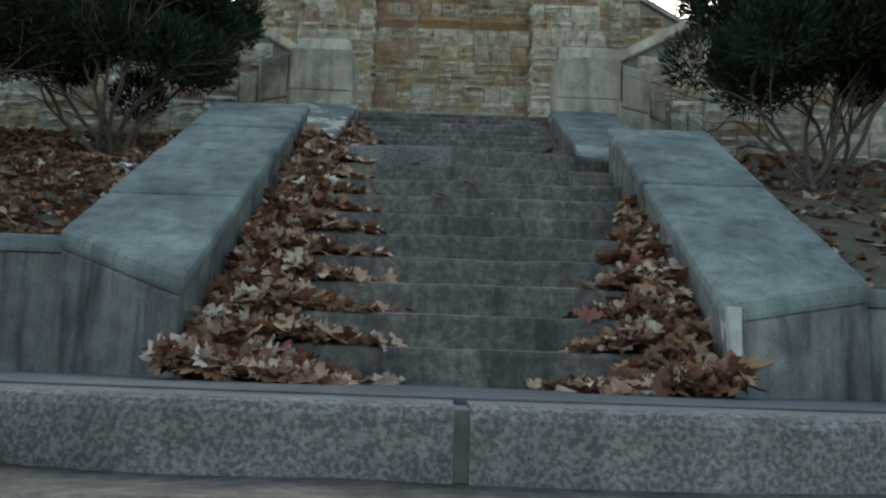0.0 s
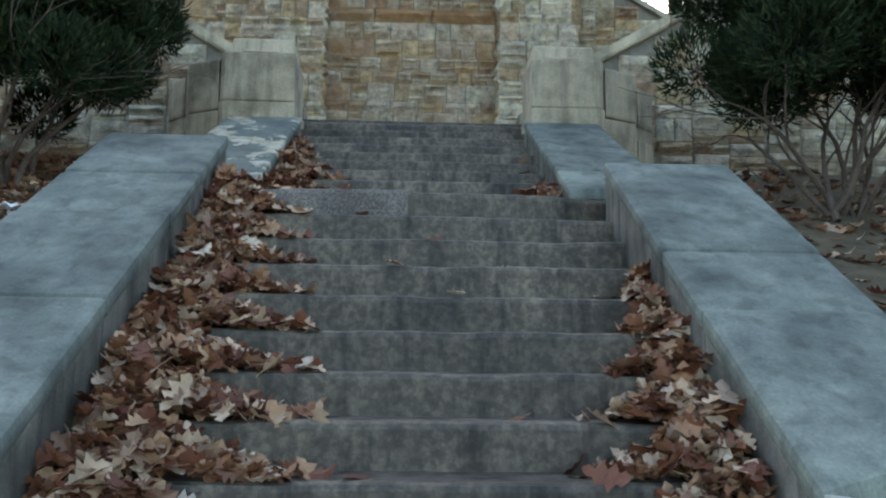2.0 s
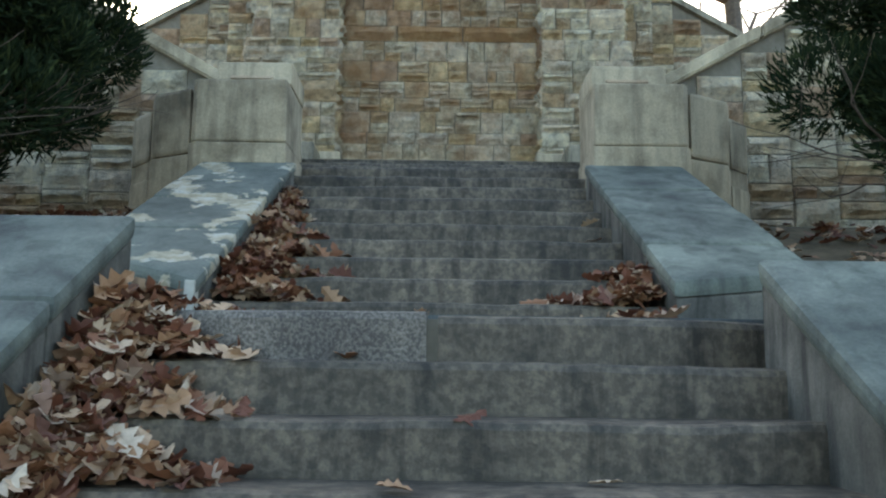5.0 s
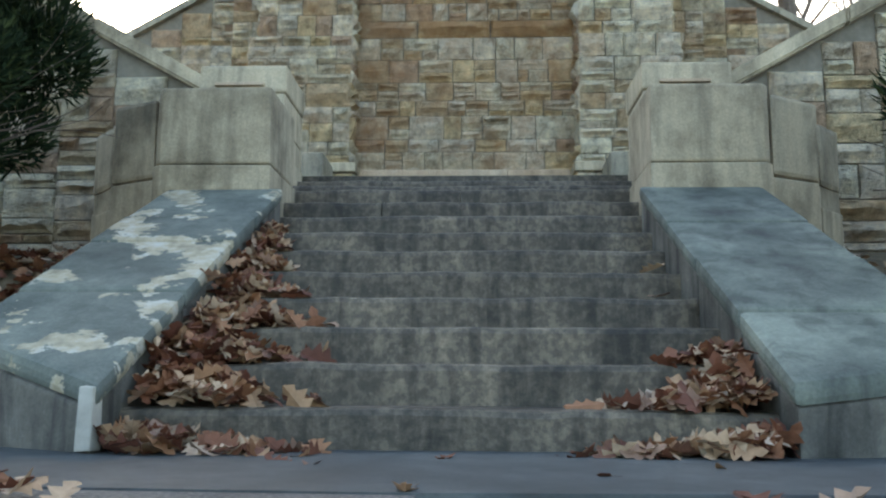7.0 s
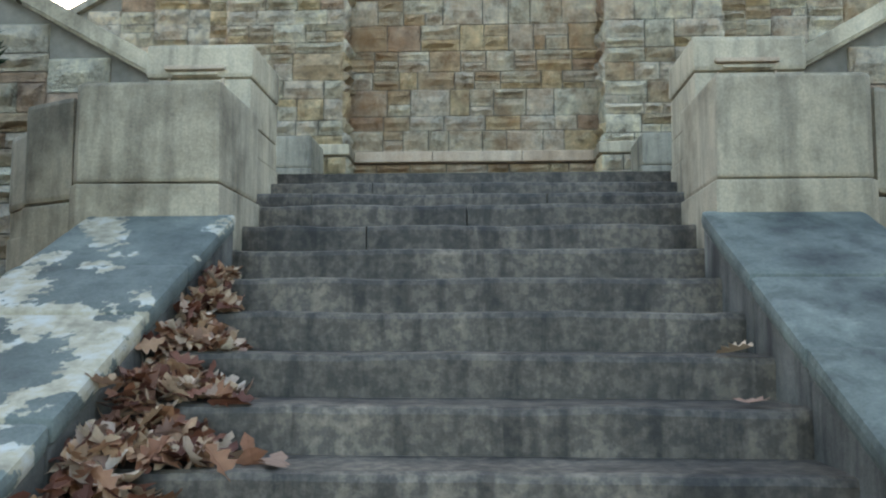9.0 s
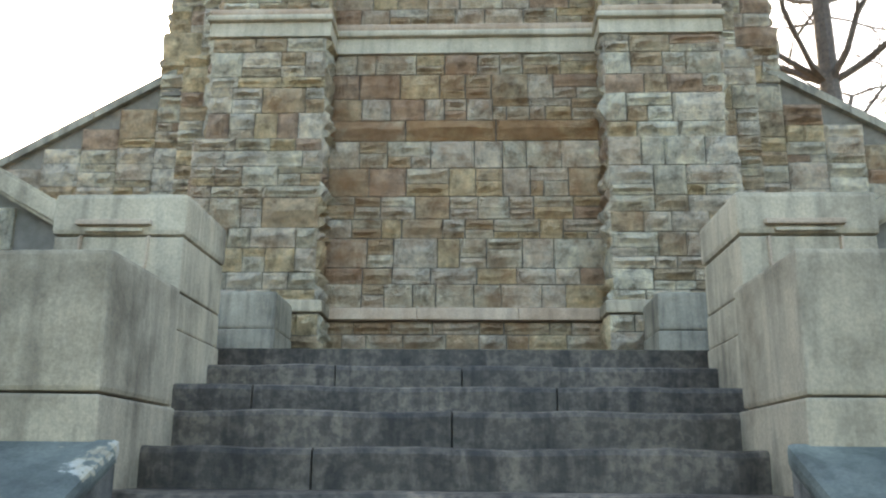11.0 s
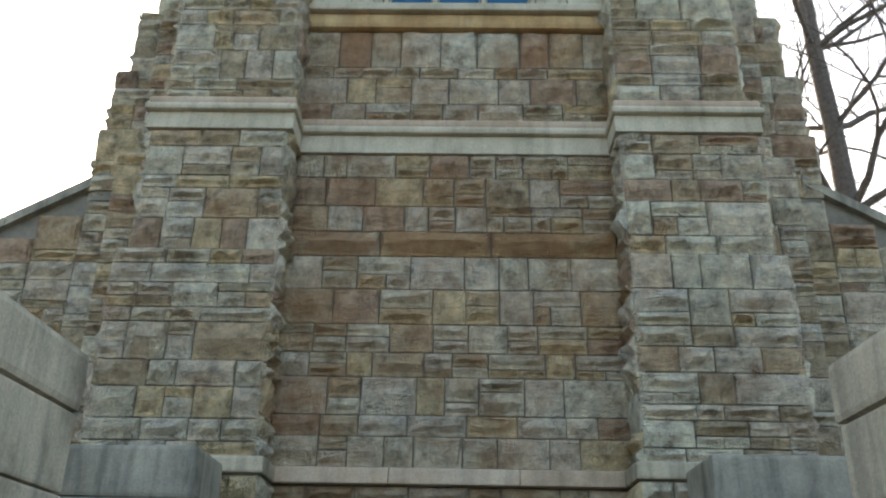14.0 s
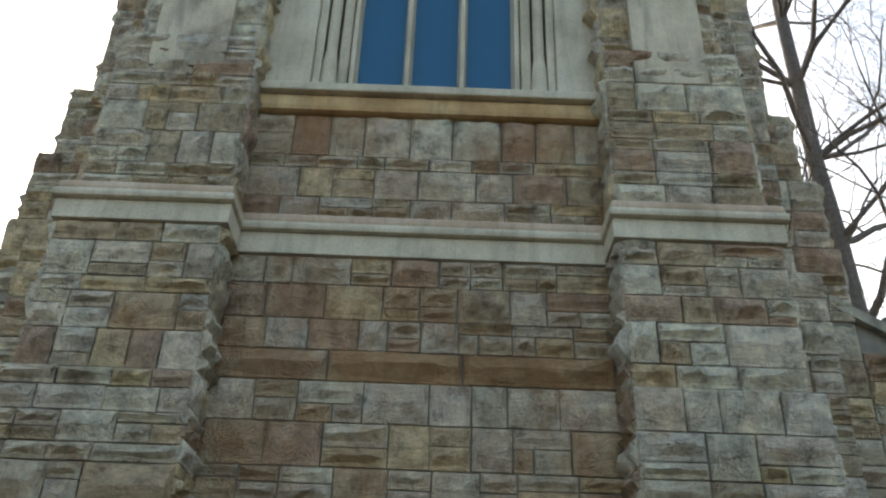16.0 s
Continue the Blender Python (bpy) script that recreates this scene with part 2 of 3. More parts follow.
def arc_kerb(name, y_mid, sag, half, z0, z1, y_back, mat, parent, x0, x1, seed):
    bm = bmesh.new()
    n = 22
    rows = []
    for i in range(n + 1):
        x = x0 + (x1 - x0) * i / n
        yf = y_mid + sag * ((x - XC) / half) ** 4
        e = noise.noise(Vector((x * 5, seed, 0))) * 0.006
        pr = [(yf + 0.006, z0), (yf + e, z1 - 0.03), (yf + 0.01, z1 - 0.008 + e), (yf + 0.035, z1), (y_back, z1), (y_back, z0)]
        rows.append([bm.verts.new((x, y, z)) for y, z in pr])
    for a, c in zip(rows, rows[1:]):
        for k in range(6):
            bm.faces.new((a[k], a[(k + 1) % 6], c[(k + 1) % 6], c[k]))
    bm.faces.new(rows[0])
    bm.faces.new(rows[-1][::-1])
    return part(name, bm, mat, parent)


def flight(name, label, count, y_first, tread, z_base, rise, splits, seed):
    top = thing(name, label, "stairs", kind="structure")
    for i in range(1, count + 1):
        y0 = y_first + (i - 1) * tread
        deep = tread
        if i > 9 and count > 10:      # the head of the stair has deeper treads
            y0, deep = {10: (3.15, 0.6), 11: (3.75, 0.55), 12: (4.30, 0.5)}[i]
        z1 = z_base + i * rise
        cut = splits.get(i)
        out = 0.95 if i > 10 else 0.8 if i == 10 else 0.1 if i > 7 and count > 10 else 0.02
        ends = [XL - out, *(cut or ()), XR + out]
        for a, c in zip(ends, ends[1:]):
            part("step_stone", worn_slab(a + 0.004, c - 0.004, y0, y0 + deep + 0.05, z1 - rise - 0.03, z1, seed + i, 26), M_STEP, top)
    return top


flight("stair_1", "worn dark stone steps with fallen leaves at both sides", 9, -1.21 - 9 * T1, T1, P1, (1.74 - 0.165) / 9, {}, 10)
flight("stair_2", "upper flight of worn grey stone steps", 12, 0.0, T2, 0.0, R2, {9: (-0.45,), 10: (0.09,), 11: (-0.95, 0.60), 12: (-0.62, 0.11)}, 40)

kerb2 = thing("landing_2", "shallow stone landing with a curved kerb", "landing", kind="structure")
arc_kerb("kerb", -1.38, 0.2, 1.2, -0.24, 0.014, 0.02, M_GRANITE, kerb2, XL - 0.9, 0.075, 3)
arc_kerb("kerb", -1.38, 0.2, 1.2, -0.24, 0.0, 0.02, M_STEP, kerb2, 0.115, XR + 0.9, 4)
part("paving", prism([(XL - 0.85, -0.86), (XL - 0.3, -1.06), (XC, -1.12), (XR + 0.3, -1.06), (XR + 0.85, -0.86), (XR + 0.85, 0.01), (XL - 0.85, 0.01)], -0.05, 0.02), M_LANDING, kerb2, "blue-grey worn paving")
kerb1 = thing("landing_1", "lower stone landing with a curved speckled granite kerb", "landing", kind="structure")
arc_kerb("kerb", -5.87, 0.5, 1.6, P1 - 0.17, P1, -3.8, M_GRANITE, kerb1, -3.4, 0.085, 5)
arc_kerb("kerb", -5.87, 0.5, 1.6, P1 - 0.17, P1, -3.8, M_GRANITE, kerb1, 0.12, 3.6, 6)
part("paving", prism([(-3.3, -5.0), (-1.5, -5.42), (XC, -5.55), (1.7, -5.42), (3.5, -5.0), (3.5, -3.81), (-3.3, -3.81)], P1 - 0.05, P1 + 0.006), M_LANDING, kerb1, "blue-grey worn paving")
part("joint", box(0.08, 0.125, -5.83, -3.8, P1 - 0.17, P1 - 0.012), M_MORTAR, kerb1)
part("joint", box(0.07, 0.12, -1.34, 0.0, -0.2, -0.012), M_MORTAR, kerb2)
low = thing("stair_0", "plain lower stone steps below the granite kerb", "stairs", kind="structure")
for i in range(7):
    z1 = P1 - 0.165 - i * 0.165
    y1 = -6.15 - i * 0.29
    part("step_stone", worn_slab(-3.4, 3.6, y1 - 0.02 if i else -6.2, -3.9 if i == 0 else y1 + 0.33, z1 - 0.2, z1, 80 + i), M_STEP, low)
terrace = tagged(link("terrace", box(-9, 9, 4.80, 9.3, 1.5, TOP - 0.005), M_STEP), "grey stone terrace before the tower", "terrace", kind="structure")


# ---- cheek walls with sloping copings ----
def cap1_z(x, y):
    return 0.20 + 0.58 * (min(y, -1.3) + 1.345)


def cap1_left_z(x, y):
    return 0.25 + 0.575 * (y + 1.345) - 0.10 * max(0.0, y + 1.1)


def cap2_z(x, y):
    return 0.36 + 0.475 * y


def cheek(name, side, ya, yb, zf, foot, width, flare, mat_cap, label, joints, seed, wing=0.0):
    """side: -1 or 1. The front end is cut askew, its outer corner further up; the coping lies in slabs on a body."""
    xi = XC + side * HW
    top = thing(name, label, "cheek wall", kind="structure")
    xo = xi + side * width
    cap_t, lip = 0.09, 0.015
    side_cut = lambda e: [(xi - side * e, ya - e), (xi - side * e, yb), (xo + side * e, yb), (xo + side * e, ya + flare - e)]
    part("core", prism(side_cut(-0.02), foot, lambda x, y: zf(x, y) - cap_t - 0.01), M_MORTAR, top)
    stops = [ya, *joints, yb]
    for k, (a, c) in enumerate(zip(stops, stops[1:])):
        o = [(xi, a + (0.005 if k else 0)), (xi, c - 0.005), (xo, c - 0.005), (xo, a + (0.005 if k else flare))]
        part("body_block", prism(o, foot, lambda x, y: zf(x, y) - cap_t - 0.004, 0.012), M_CHEEK, top)
    if wing:
        w0, w1 = sorted((xo + side * 0.003, xo + side * wing))
        zw = zf(xo, ya + flare) - 0.02
        part("wing_wall", box(w0, w1, ya + flare + 0.03, ya + flare + 0.5, foot, zw - cap_t, 0.008), M_CHEEK, top)
        part("coping_slab", box(w0 - 0.01, w1 + 0.01, ya + flare + 0.01, ya + flare + 0.52, zw - cap_t, zw, 0.02), mat_cap, top)
    cuts = [ya, *joints, yb]
    for k, (a, c) in enumerate(zip(cuts, cuts[1:])):
        d = 0.006 * ((k * 7 + seed) % 3 - 1)
        o = [(xi - side * lip, a + 0.004), (xi - side * lip, c - 0.004), (xo + side * lip, c - 0.004), (xo + side * lip, a + (flare if k == 0 else 0.004))]
        if k == 0:
            o[0] = (xi - side * lip, a - 0.012)
        part("coping_slab", prism(o, lambda x, y: zf(x, y) - cap_t, lambda x, y: zf(x, y) + d, 0.03), mat_cap, top)
    return top


cheek("cheek_wall_1", -1, -4.05, -1.08, cap1_left_z, -3.2, 0.72, 0.43, M_CAP, "sloping cheek wall with bluish grey concrete coping", [-3.1, -2.3, -1.75], 1, 2.6)
cheek("cheek_wall_2", 1, -4.0, -1.3, cap1_z, -3.2, 0.74, 0.24, M_CAP, "sloping concrete cheek wall with cracked coping and a chipped corner", [-3.02, -2.48], 2, 2.6)
cheek("cheek_wall_3", -1, -0.22, 2.42, cap2_z, -0.6, 0.74, 0.42, M_CAP_WORN, "cheek wall whose grey coping is flaking to tan stone", [0.62, 1.3, 1.75], 3)
cheek("cheek_wall_4", 1, -0.18, 2.42, cap2_z, -0.6, 0.76, 0.16, M_CAP, "sloping concrete cheek wall with jointed coping slabs", [0.4, 1.06, 1.65], 4)
for x, y, z, sx, sz, s in ((XR + 0.035, -4.0, -1.46, 0.06, 0.2, 3), (XL - 0.025, -0.2, 0.13, 0.05, 0.22, 5)):
    tagged(link("broken_corner", box(x - sx / 2, x + sx / 2, y - 0.03, y + 0.05, z - sz / 2, z + sz / 2, 0.006, 0.035, s), M_CHIP), "pale freshly broken patch on the cheek wall corner", "patch", kind="structure")


# ---- pedestals at the head of the stair ----
def pedestal(side):
    xi = 0.095 + side * 1.235
    top = thing("pedestal", "weathered buff limestone pedestal with faceted outer side", "pedestal", group="stair pedestals")
    X = lambda d: xi + side * d
    core = [(X(0), 2.38), (X(0.74), 2.38), (X(0.80), 2.44), (X(0.80), 3.17), (X(0), 3.17)]
    part("base_block", prism(core, 0.4, 1.655, 0.012, 0.008, 3), M_LIME, top)
    inner = [(X(0.01), 2.39), (X(0.74), 2.39), (X(0.79), 2.45), (X(0.79), 3.16), (X(0.01), 3.16)]
    part("cap_block", prism(inner, 1.662, 2.19, 0.02, 0.008, 5), M_LIME, top)
    f1 = [(X(0.81), 2.47), (X(1.18), 2.68), (X(1.25), 2.85), (X(1.2), 3.5), (X(0.81), 3.5)]
    part("wing_block", prism(f1, 0.4, 1.58, 0.015, 0.01, 6), M_LIME, top)
    part("wing_block", prism(f1, 1.588, 2.14, 0.03, 0.01, 7), M_LIME, top)
    f2 = [(X(1.26), 2.86), (X(1.5), 3.1), (X(1.55), 3.6), (X(1.26), 3.6)]
    part("wing_block", prism(f2, 0.4, 1.45, 0.015, 0.01, 8), M_LIME, top)
    part("wing_block", prism(f2, 1.6, 2.06, 0.04, 0.01, 9), M_LIME, top)
    part("wing_block", prism([(x, y + 0.03) for x, y in f2], 1.44, 1.61, 0.0, 0.01, 9), M_LIME, top)

    hi = thing("newel_pier", "tall buff limestone pier with moulded recessed panel", "pier", group="stair piers")
    q0, q1 = sorted((X(0.235), X(0.945)))
    part("base_course", box(q0 - 0.01, q1 + 0.01, 3.74, 4.50, 1.2, 2.095, 0.012, 0.008, 2), M_LIME, hi)
    mid = q0 + 0.24 if side < 0 else q1 - 0.24
    part("middle_course", box(q0, mid - 0.003, 3.75, 4.49, 2.10, 2.295, 0.012, 0.006, 3), M_LIME, hi)
    part("middle_course", box(mid + 0.003, q1, 3.75, 4.49, 2.10, 2.295, 0.012, 0.006, 6), M_LIME, hi)
    part("shaft", box(q0, q1, 3.75, 4.49, 2.30, 2.60, 0.012, 0.006, 4), M_LIME, hi)
    part("head", box(q0 - 0.012, q1 + 0.012, 3.738, 4.502, 2.605, 2.84, 0.03, 0.006, 5), M_LIME, hi)
    c0, c1 = q0 + 0.13, q1 - 0.17
    part("moulding", box(c0, c1, 3.70, 3.74, 2.655, 2.685, 0.006), M_LIME_PINK, hi, "rusty projecting moulding")
    part("moulding", box(c0 + 0.05, c1 - 0.05, 3.715, 3.74, 2.62, 2.64, 0.005), M_LIME, hi)
    for xx, dx in ((c0 + 0.02, 0.09), (c1 - 0.02, -0.09)):
        groove = [(xx, 2.595), (xx, 2.46), (xx + dx * 0.15, 2.41), (xx + dx * 0.5, 2.375), (xx + dx, 2.365)]
        bm = bmesh.new()
        rows = []
        for gx_, gz_ in groove:
            rows.append([bm.verts.new((gx_ + u, v, gz_ + w_)) for u, v, w_ in ((-0.011, 3.755, 0.0), (-0.005, 3.728, 0.0), (0.005, 3.728, 0.008), (0.011, 3.755, 0.011))])
        for p_, n_ in zip(rows, rows[1:]):
            for k_ in range(3):
                bm.faces.new((p_[k_], p_[k_ + 1], n_[k_ + 1], n_[k_]))
        part("panel_rib", bm, M_LIME_PINK, hi)

    bx = thing("base_block", "grey stone block standing beside the tower buttress", "stone block", group="terrace blocks")
    b0, b1 = sorted((XC - 0.02 + side * 1.72, XC + side * 2.75))
    part("lower_course", box(b0, b1, 7.05, 7.8, TOP - 0.01, 2.62, 0.015, 0.008, 7), M_LIME_GREY, bx)
    part("upper_course", box(b0 + 0.01, b1 - 0.01, 7.06, 7.79, 2.625, 2.97, 0.03, 0.008, 8), M_LIME_GREY, bx)


pedestal(-1)
pedestal(1)

# ---- ashlar ----
rng = random.Random(7)


def courses(u0, u1, z0, z1, tall=1.0):
    """Broken-course blocks as (u0, u1, z0, z1) that fill a field."""
    out, z = [], z0
    while z < z1 - 0.02:
        h = rng.choice((0.13, 0.18, 0.22, 0.26, 0.30, 0.33)) * tall
        if z1 - z - h < 0.13:
            h = z1 - z
        u = u0
        while u < u1 - 0.01:
            wd = rng.uniform(0.22, 0.50)
            if u1 - u - wd < 0.2:
                wd = u1 - u
            k = rng.random()
            if h > 0.2 and k < 0.42:
                c = h * rng.choice((0.36, 0.45, 0.55, 0.64))
                m = u + wd * rng.uniform(0.35, 0.65)
                if k < 0.3 and wd > 0.4:
                    out += [(u, m, z, z + c), (m, u + wd, z, z + c), (u, u + wd, z + c, z + h)]
                else:
                    out += [(u, u + wd, z, z + c), (u, u + wd, z + c, z + h)]
            else:
                out.append((u, u + wd, z, z + h))
            u += wd
        z += h
    return out


def block_geo(wd, h, proud, r):
    """A quarry-faced block: chamfered rim and an uneven face. Origin at its lower left back corner, face towards -y."""
    g = 0.006
    x0, x1, z0, z1 = g, wd - g, g, h - g
    j = lambda s: r.uniform(-s, s)
    rim = [(x0 + j(.004), -0.008, z0 + j(.004)), (x1 + j(.004), -0.008, z0 + j(.004)), (x1 + j(.004), -0.008, z1 + j(.004)), (x0 + j(.004), -0.008, z1 + j(.004))]
    e = min(0.03, h * 0.22)
    n = 4 if wd > 0.36 else 3
    m = 3 if h > 0.11 else 2
    ring = []
    for q in range(m):
        for k in range(n + 1):
            edge = q in (0, m - 1) or k in (0, n)
            zz = z0 + e + (z1 - z0 - 2 * e) * q / (m - 1) + j(e * 0.35)
            xx = x0 + e + (x1 - x0 - 2 * e) * k / n + j(0.012)
            up = (0.25, 0.95, 1.0)[min(q * 2 // (m - 1), 2)]
            ring.append((xx, -proud * up * (r.uniform(0.45, 1.15) if edge else r.uniform(0.8, 1.7)), zz))
    back = [(x0, 0.06, z0), (x1, 0.06, z0), (x1, 0.06, z1), (x0, 0.06, z1)]
    v = back + rim + ring
    g0 = lambda q, k: 8 + q * (n + 1) + k
    f = [(0, 1, 5, 4), (1, 2, 6, 5), (2, 3, 7, 6), (3, 0, 4, 7)]
    f.append((4, 5, *(g0(0, k) for k in range(n, -1, -1))))
    f.append((5, 6, *(g0(q, n) for q in range(m - 1, -1, -1))))
    f.append((6, 7, *(g0(m - 1, k) for k in range(n + 1))))
    f.append((7, 4, *(g0(q, 0) for q in range(m))))
    for q in range(m - 1):
        for k in range(n):
            f.append((g0(q, k), g0(q, k + 1), g0(q + 1, k + 1), g0(q + 1, k)))
    return v, f


def stone_face(name, fields, matrix, parent):
    """Joined quarry-faced blocks on a wall face, as one mesh."""
    V, F = [], []
    for u0, u1, z0, z1 in fields:
        v, f = block_geo(u1 - u0, z1 - z0, rng.uniform(0.03, 0.075), rng)
        o = len(V)
        V += [tuple(matrix @ Vector((x + u0, y, z + z0))) for x, y, z in v]
        F += [tuple(i + o for i in q) for q in f]
    ob = raw(name, V, F, M_STONE_FAR, parent)
    tagged(ob, "coursed quarry-faced sandstone blocks", "", kind="stuff")
    return ob


def block_face(fields, matrix, parent):
    """Quarry-faced blocks as single parts; past 290 on one parent the rest are joined."""
    have = sum(o.name.startswith("block") for o in parent.children)
    rest = []
    for u0, u1, z0, z1 in fields:
        if have >= 290:
            rest.append((u0, u1, z0, z1))
            continue
        v, f = block_geo(u1 - u0, z1 - z0, rng.uniform(0.03, 0.075), rng)
        ob = raw("block", v, f, M_STONE, parent)
        ob.matrix_basis = matrix @ Matrix.Translation((u0, 0, z0))
        have += 1
    if rest:
        stone_face("stone_face", rest, matrix, parent)


def face_front(y):
    return Matrix.Translation((0, y, 0))


def face_side(x, side):
    """Face whose outward normal is side * x; u runs along y."""
    return Matrix.Translation((x, 0, 0)) @ Matrix(((0, -side, 0, 0), (1, 0, 0, 0), (0, 0, 1, 0), (0, 0, 0, 1)))


# ---- tower ----
RL, RR = -1.48, 1.57      # recess between the buttresses
tower = thing("tower", "tall church tower of buff and brown coursed sandstone", "tower", kind="structure")
BAND = (6.05, 6.22, 6.38)
SILL = 7.74
part("core", box(-2.5, 2.55, WALL_Y + 0.015, 15, 1.2, SILL - 0.03), M_MORTAR, tower)
part("core", box(-2.5, 2.55, WALL_Y + 0.25, 15, SILL - 0.03, 16), M_MORTAR, tower)


def stone_rect(name, x0, x1, y, z0, z1, parent, tall=1.0):
    return block_face(courses(x0, x1, z0, z1, tall), face_front(y), parent)


def buttress(side, x_in, widths):
    b = thing("buttress", "stepped sandstone buttress with moulded string course", "buttress", group="tower buttresses", kind="structure")
    y = WALL_Y - 0.42
    stages = [(TOP - 0.1, 2.92, widths[0] + 0.12, y - 0.09), (3.06, 4.85, widths[0], y), (4.85, BAND[0], widths[1], y + 0.02),
              (BAND[2], SILL + 0.30, widths[2], y + 0.05), (SILL + 0.30, 14.0, widths[2] - 0.12, y + 0.12)]
    for k, (z0, z1, wd, yy) in enumerate(stages):
        a, c = sorted((x_in - (side * 0.06 if k == 0 else 0), x_in + side * wd))
        part("core", box(a + 0.02, c - 0.02, yy + 0.02, WALL_Y + 0.3, z0 - 0.14, z1 + 0.01), M_MORTAR, b)
        stone_rect("stone_face", a, c, yy, z0, z1, b)
        block_face(courses(yy, WALL_Y + 0.02, z0, z1), face_side(x_in - (side * 0.06 if k == 0 else 0), -side), b)
        stone_face("return_face", courses(yy, WALL_Y + 0.4, z0, z1), face_side(x_in + side * wd, side), b)
    a, c = sorted((x_in - side * 0.05, x_in + side * (widths[1] + 0.03)))
    part("string_band", box(a, c, y - 0.03, WALL_Y, BAND[0], BAND[1], 0.008, 0.003), M_BAND, b)
    part("string_moulding", box(a - 0.03, c + 0.03, y - 0.09, WALL_Y, BAND[1] + 0.002, BAND[1] + 0.075, 0.03), M_BAND, b)
    part("string_moulding", box(a - 0.01, c + 0.01, y - 0.055, WALL_Y, BAND[1] + 0.077, BAND[2], 0.03), M_LIME_PINK, b)
    a, c = sorted((x_in - side * 0.10, x_in + side * (widths[0] + 0.12)))
    part("plinth_cap", box(a, c, y - 0.14, WALL_Y, 2.93, 3.06, 0.02, 0.004), M_LIME, b)
    a, c = sorted((x_in + side * 0.26, x_in + side * (widths[2] - 0.28)))
    part("plain_panel", box(a, c, y + 0.02, y + 0.2, SILL - 0.08, 12.5, 0.01, 0.003), M_LIME, b, "smooth buff limestone panel")
    return b


buttress(-1, RL, (1.40, 1.28, 1.20))
buttress(1, RR, (1.36, 1.26, 1.18))


def shoulder(side, x_in):
    """The set-back wall beside the buttress, its raked wing and the stepped corner above."""
    s = thing("tower_shoulder", "set-back sandstone tower corner with sloping wing wall", "wall", group="tower shoulders", kind="structure")
    X = lambda d: x_in + side * d
    for z0, z1, d0, d1, y in ((TOP - 0.2, 6.2, 1.0, 1.85, WALL_Y + 0.28), (6.2, 8.0, 0.95, 1.66, WALL_Y + 0.30), (8.0, 14.0, 0.9, 1.5, WALL_Y + 0.32)):
        a, c = sorted((X(d0), X(d1)))
        part("core", box(a, c, y + 0.02, 12, z0, z1), M_MORTAR, s)
        stone_rect("stone_face", a, c, y, z0, z1, s)
    for z0, z1, d1 in ((6.0, 6.75, 2.30), (6.75, 7.5, 2.24), (7.5, 8.3, 2.10), (8.3, 14.0, 1.90)):
        a, c = sorted((X(1.4), X(d1)))
        y = WALL_Y + 0.75
        part("core", box(a + 0.02, c - 0.02, y + 0.02, 13, z0 - 0.1, z1), M_MORTAR, s)
        stone_rect("stone_face", a, c, y, z0, z1, s)
        stone_face("return_face", courses(y, y + 2.0, z0, z1), face_side(X(d1), side), s)
    rake = lambda d: 6.15 - 0.57 * (d - 2.1)
    y = WALL_Y + 0.8
    bm = bmesh.new()
    ring = [(X(1.4), 1.2), (X(8.5), 1.2), (X(8.5), rake(8.5)), (X(2.1), rake(2.1)), (X(1.4), rake(2.1))]
    fr = [bm.verts.new((x, y + 0.02, z)) for x, z in ring]
    bk = [bm.verts.new((x, y + 0.6, z)) for x, z in ring]
    bm.faces.new(fr), bm.faces.new(bk[::-1])
    for i in range(5):
        bm.faces.new((fr[i], fr[(i + 1) % 5], bk[(i + 1) % 5], bk[i]))
    part("wing_core", bm, M_MORTAR, s)
    fields = []
    for k in range(15):
        d = 1.4 + k * 0.46
        top = rake(max(d + 0.46, 2.1)) - 0.03
        a, c = sorted((X(d), X(d + 0.46)))
        fields += courses(a, c, 1.6, top)
    block_face(fields, face_front(y), s)
    n = 6
    for k in range(n):
        d0, d1 = 2.1 + k * 1.0, 2.1 + (k + 1) * 1.0 - 0.01
        a, c = (X(d0), rake(d0)), (X(d1), rake(d1))
        bm = bmesh.new()
        vs = []
        for yy in (y - 0.07, y + 0.66):
            for (x, z), dz in ((a, 0), (c, 0), (c, 0.11), (a, 0.11)):
                vs.append(bm.verts.new((x, yy, z + dz)))
        for q in ((0, 1, 2, 3), (7, 6, 5, 4), (0, 4, 5, 1), (1, 5, 6, 2), (2, 6, 7, 3), (3, 7, 4, 0)):
            bm.faces.new([vs[i] for i in q])
        part("wing_coping", bm, M_LIME_GREY, s)


shoulder(-1, RL)
shoulder(1, RR)

# string course, plinth band and sill across the recess
part("string_band", box(RL - 0.02, RR + 0.02, WALL_Y - 0.05, WALL_Y + 0.1, BAND[0] - 0.02, BAND[1], 0.008, 0.003), M_BAND, tower)
part("string_moulding", box(RL - 0.02, RR + 0.02, WALL_Y - 0.11, WALL_Y + 0.1, BAND[1] + 0.002, BAND[1] + 0.08, 0.03), M_BAND, tower)
part("string_moulding", box(RL - 0.02, RR + 0.02, WALL_Y - 0.08, WALL_Y + 0.1, BAND[1] + 0.082, BAND[2] + 0.01, 0.03), M_LIME_PINK, tower)
for a, c in ((RL - 0.05, -0.452), (-0.448, 0.62), (0.624, RR + 0.05)):
    part("plinth_band", box(a, c, WALL_Y - 0.10, WALL_Y + 0.1, 2.93, 3.06, 0.012, 0.003), M_LIME_PINK, tower)
part("sill", box(RL - 0.03, RR + 0.03, WALL_Y - 0.16, WALL_Y + 0.3, SILL - 0.09, SILL, 0.02), M_BAND, tower)
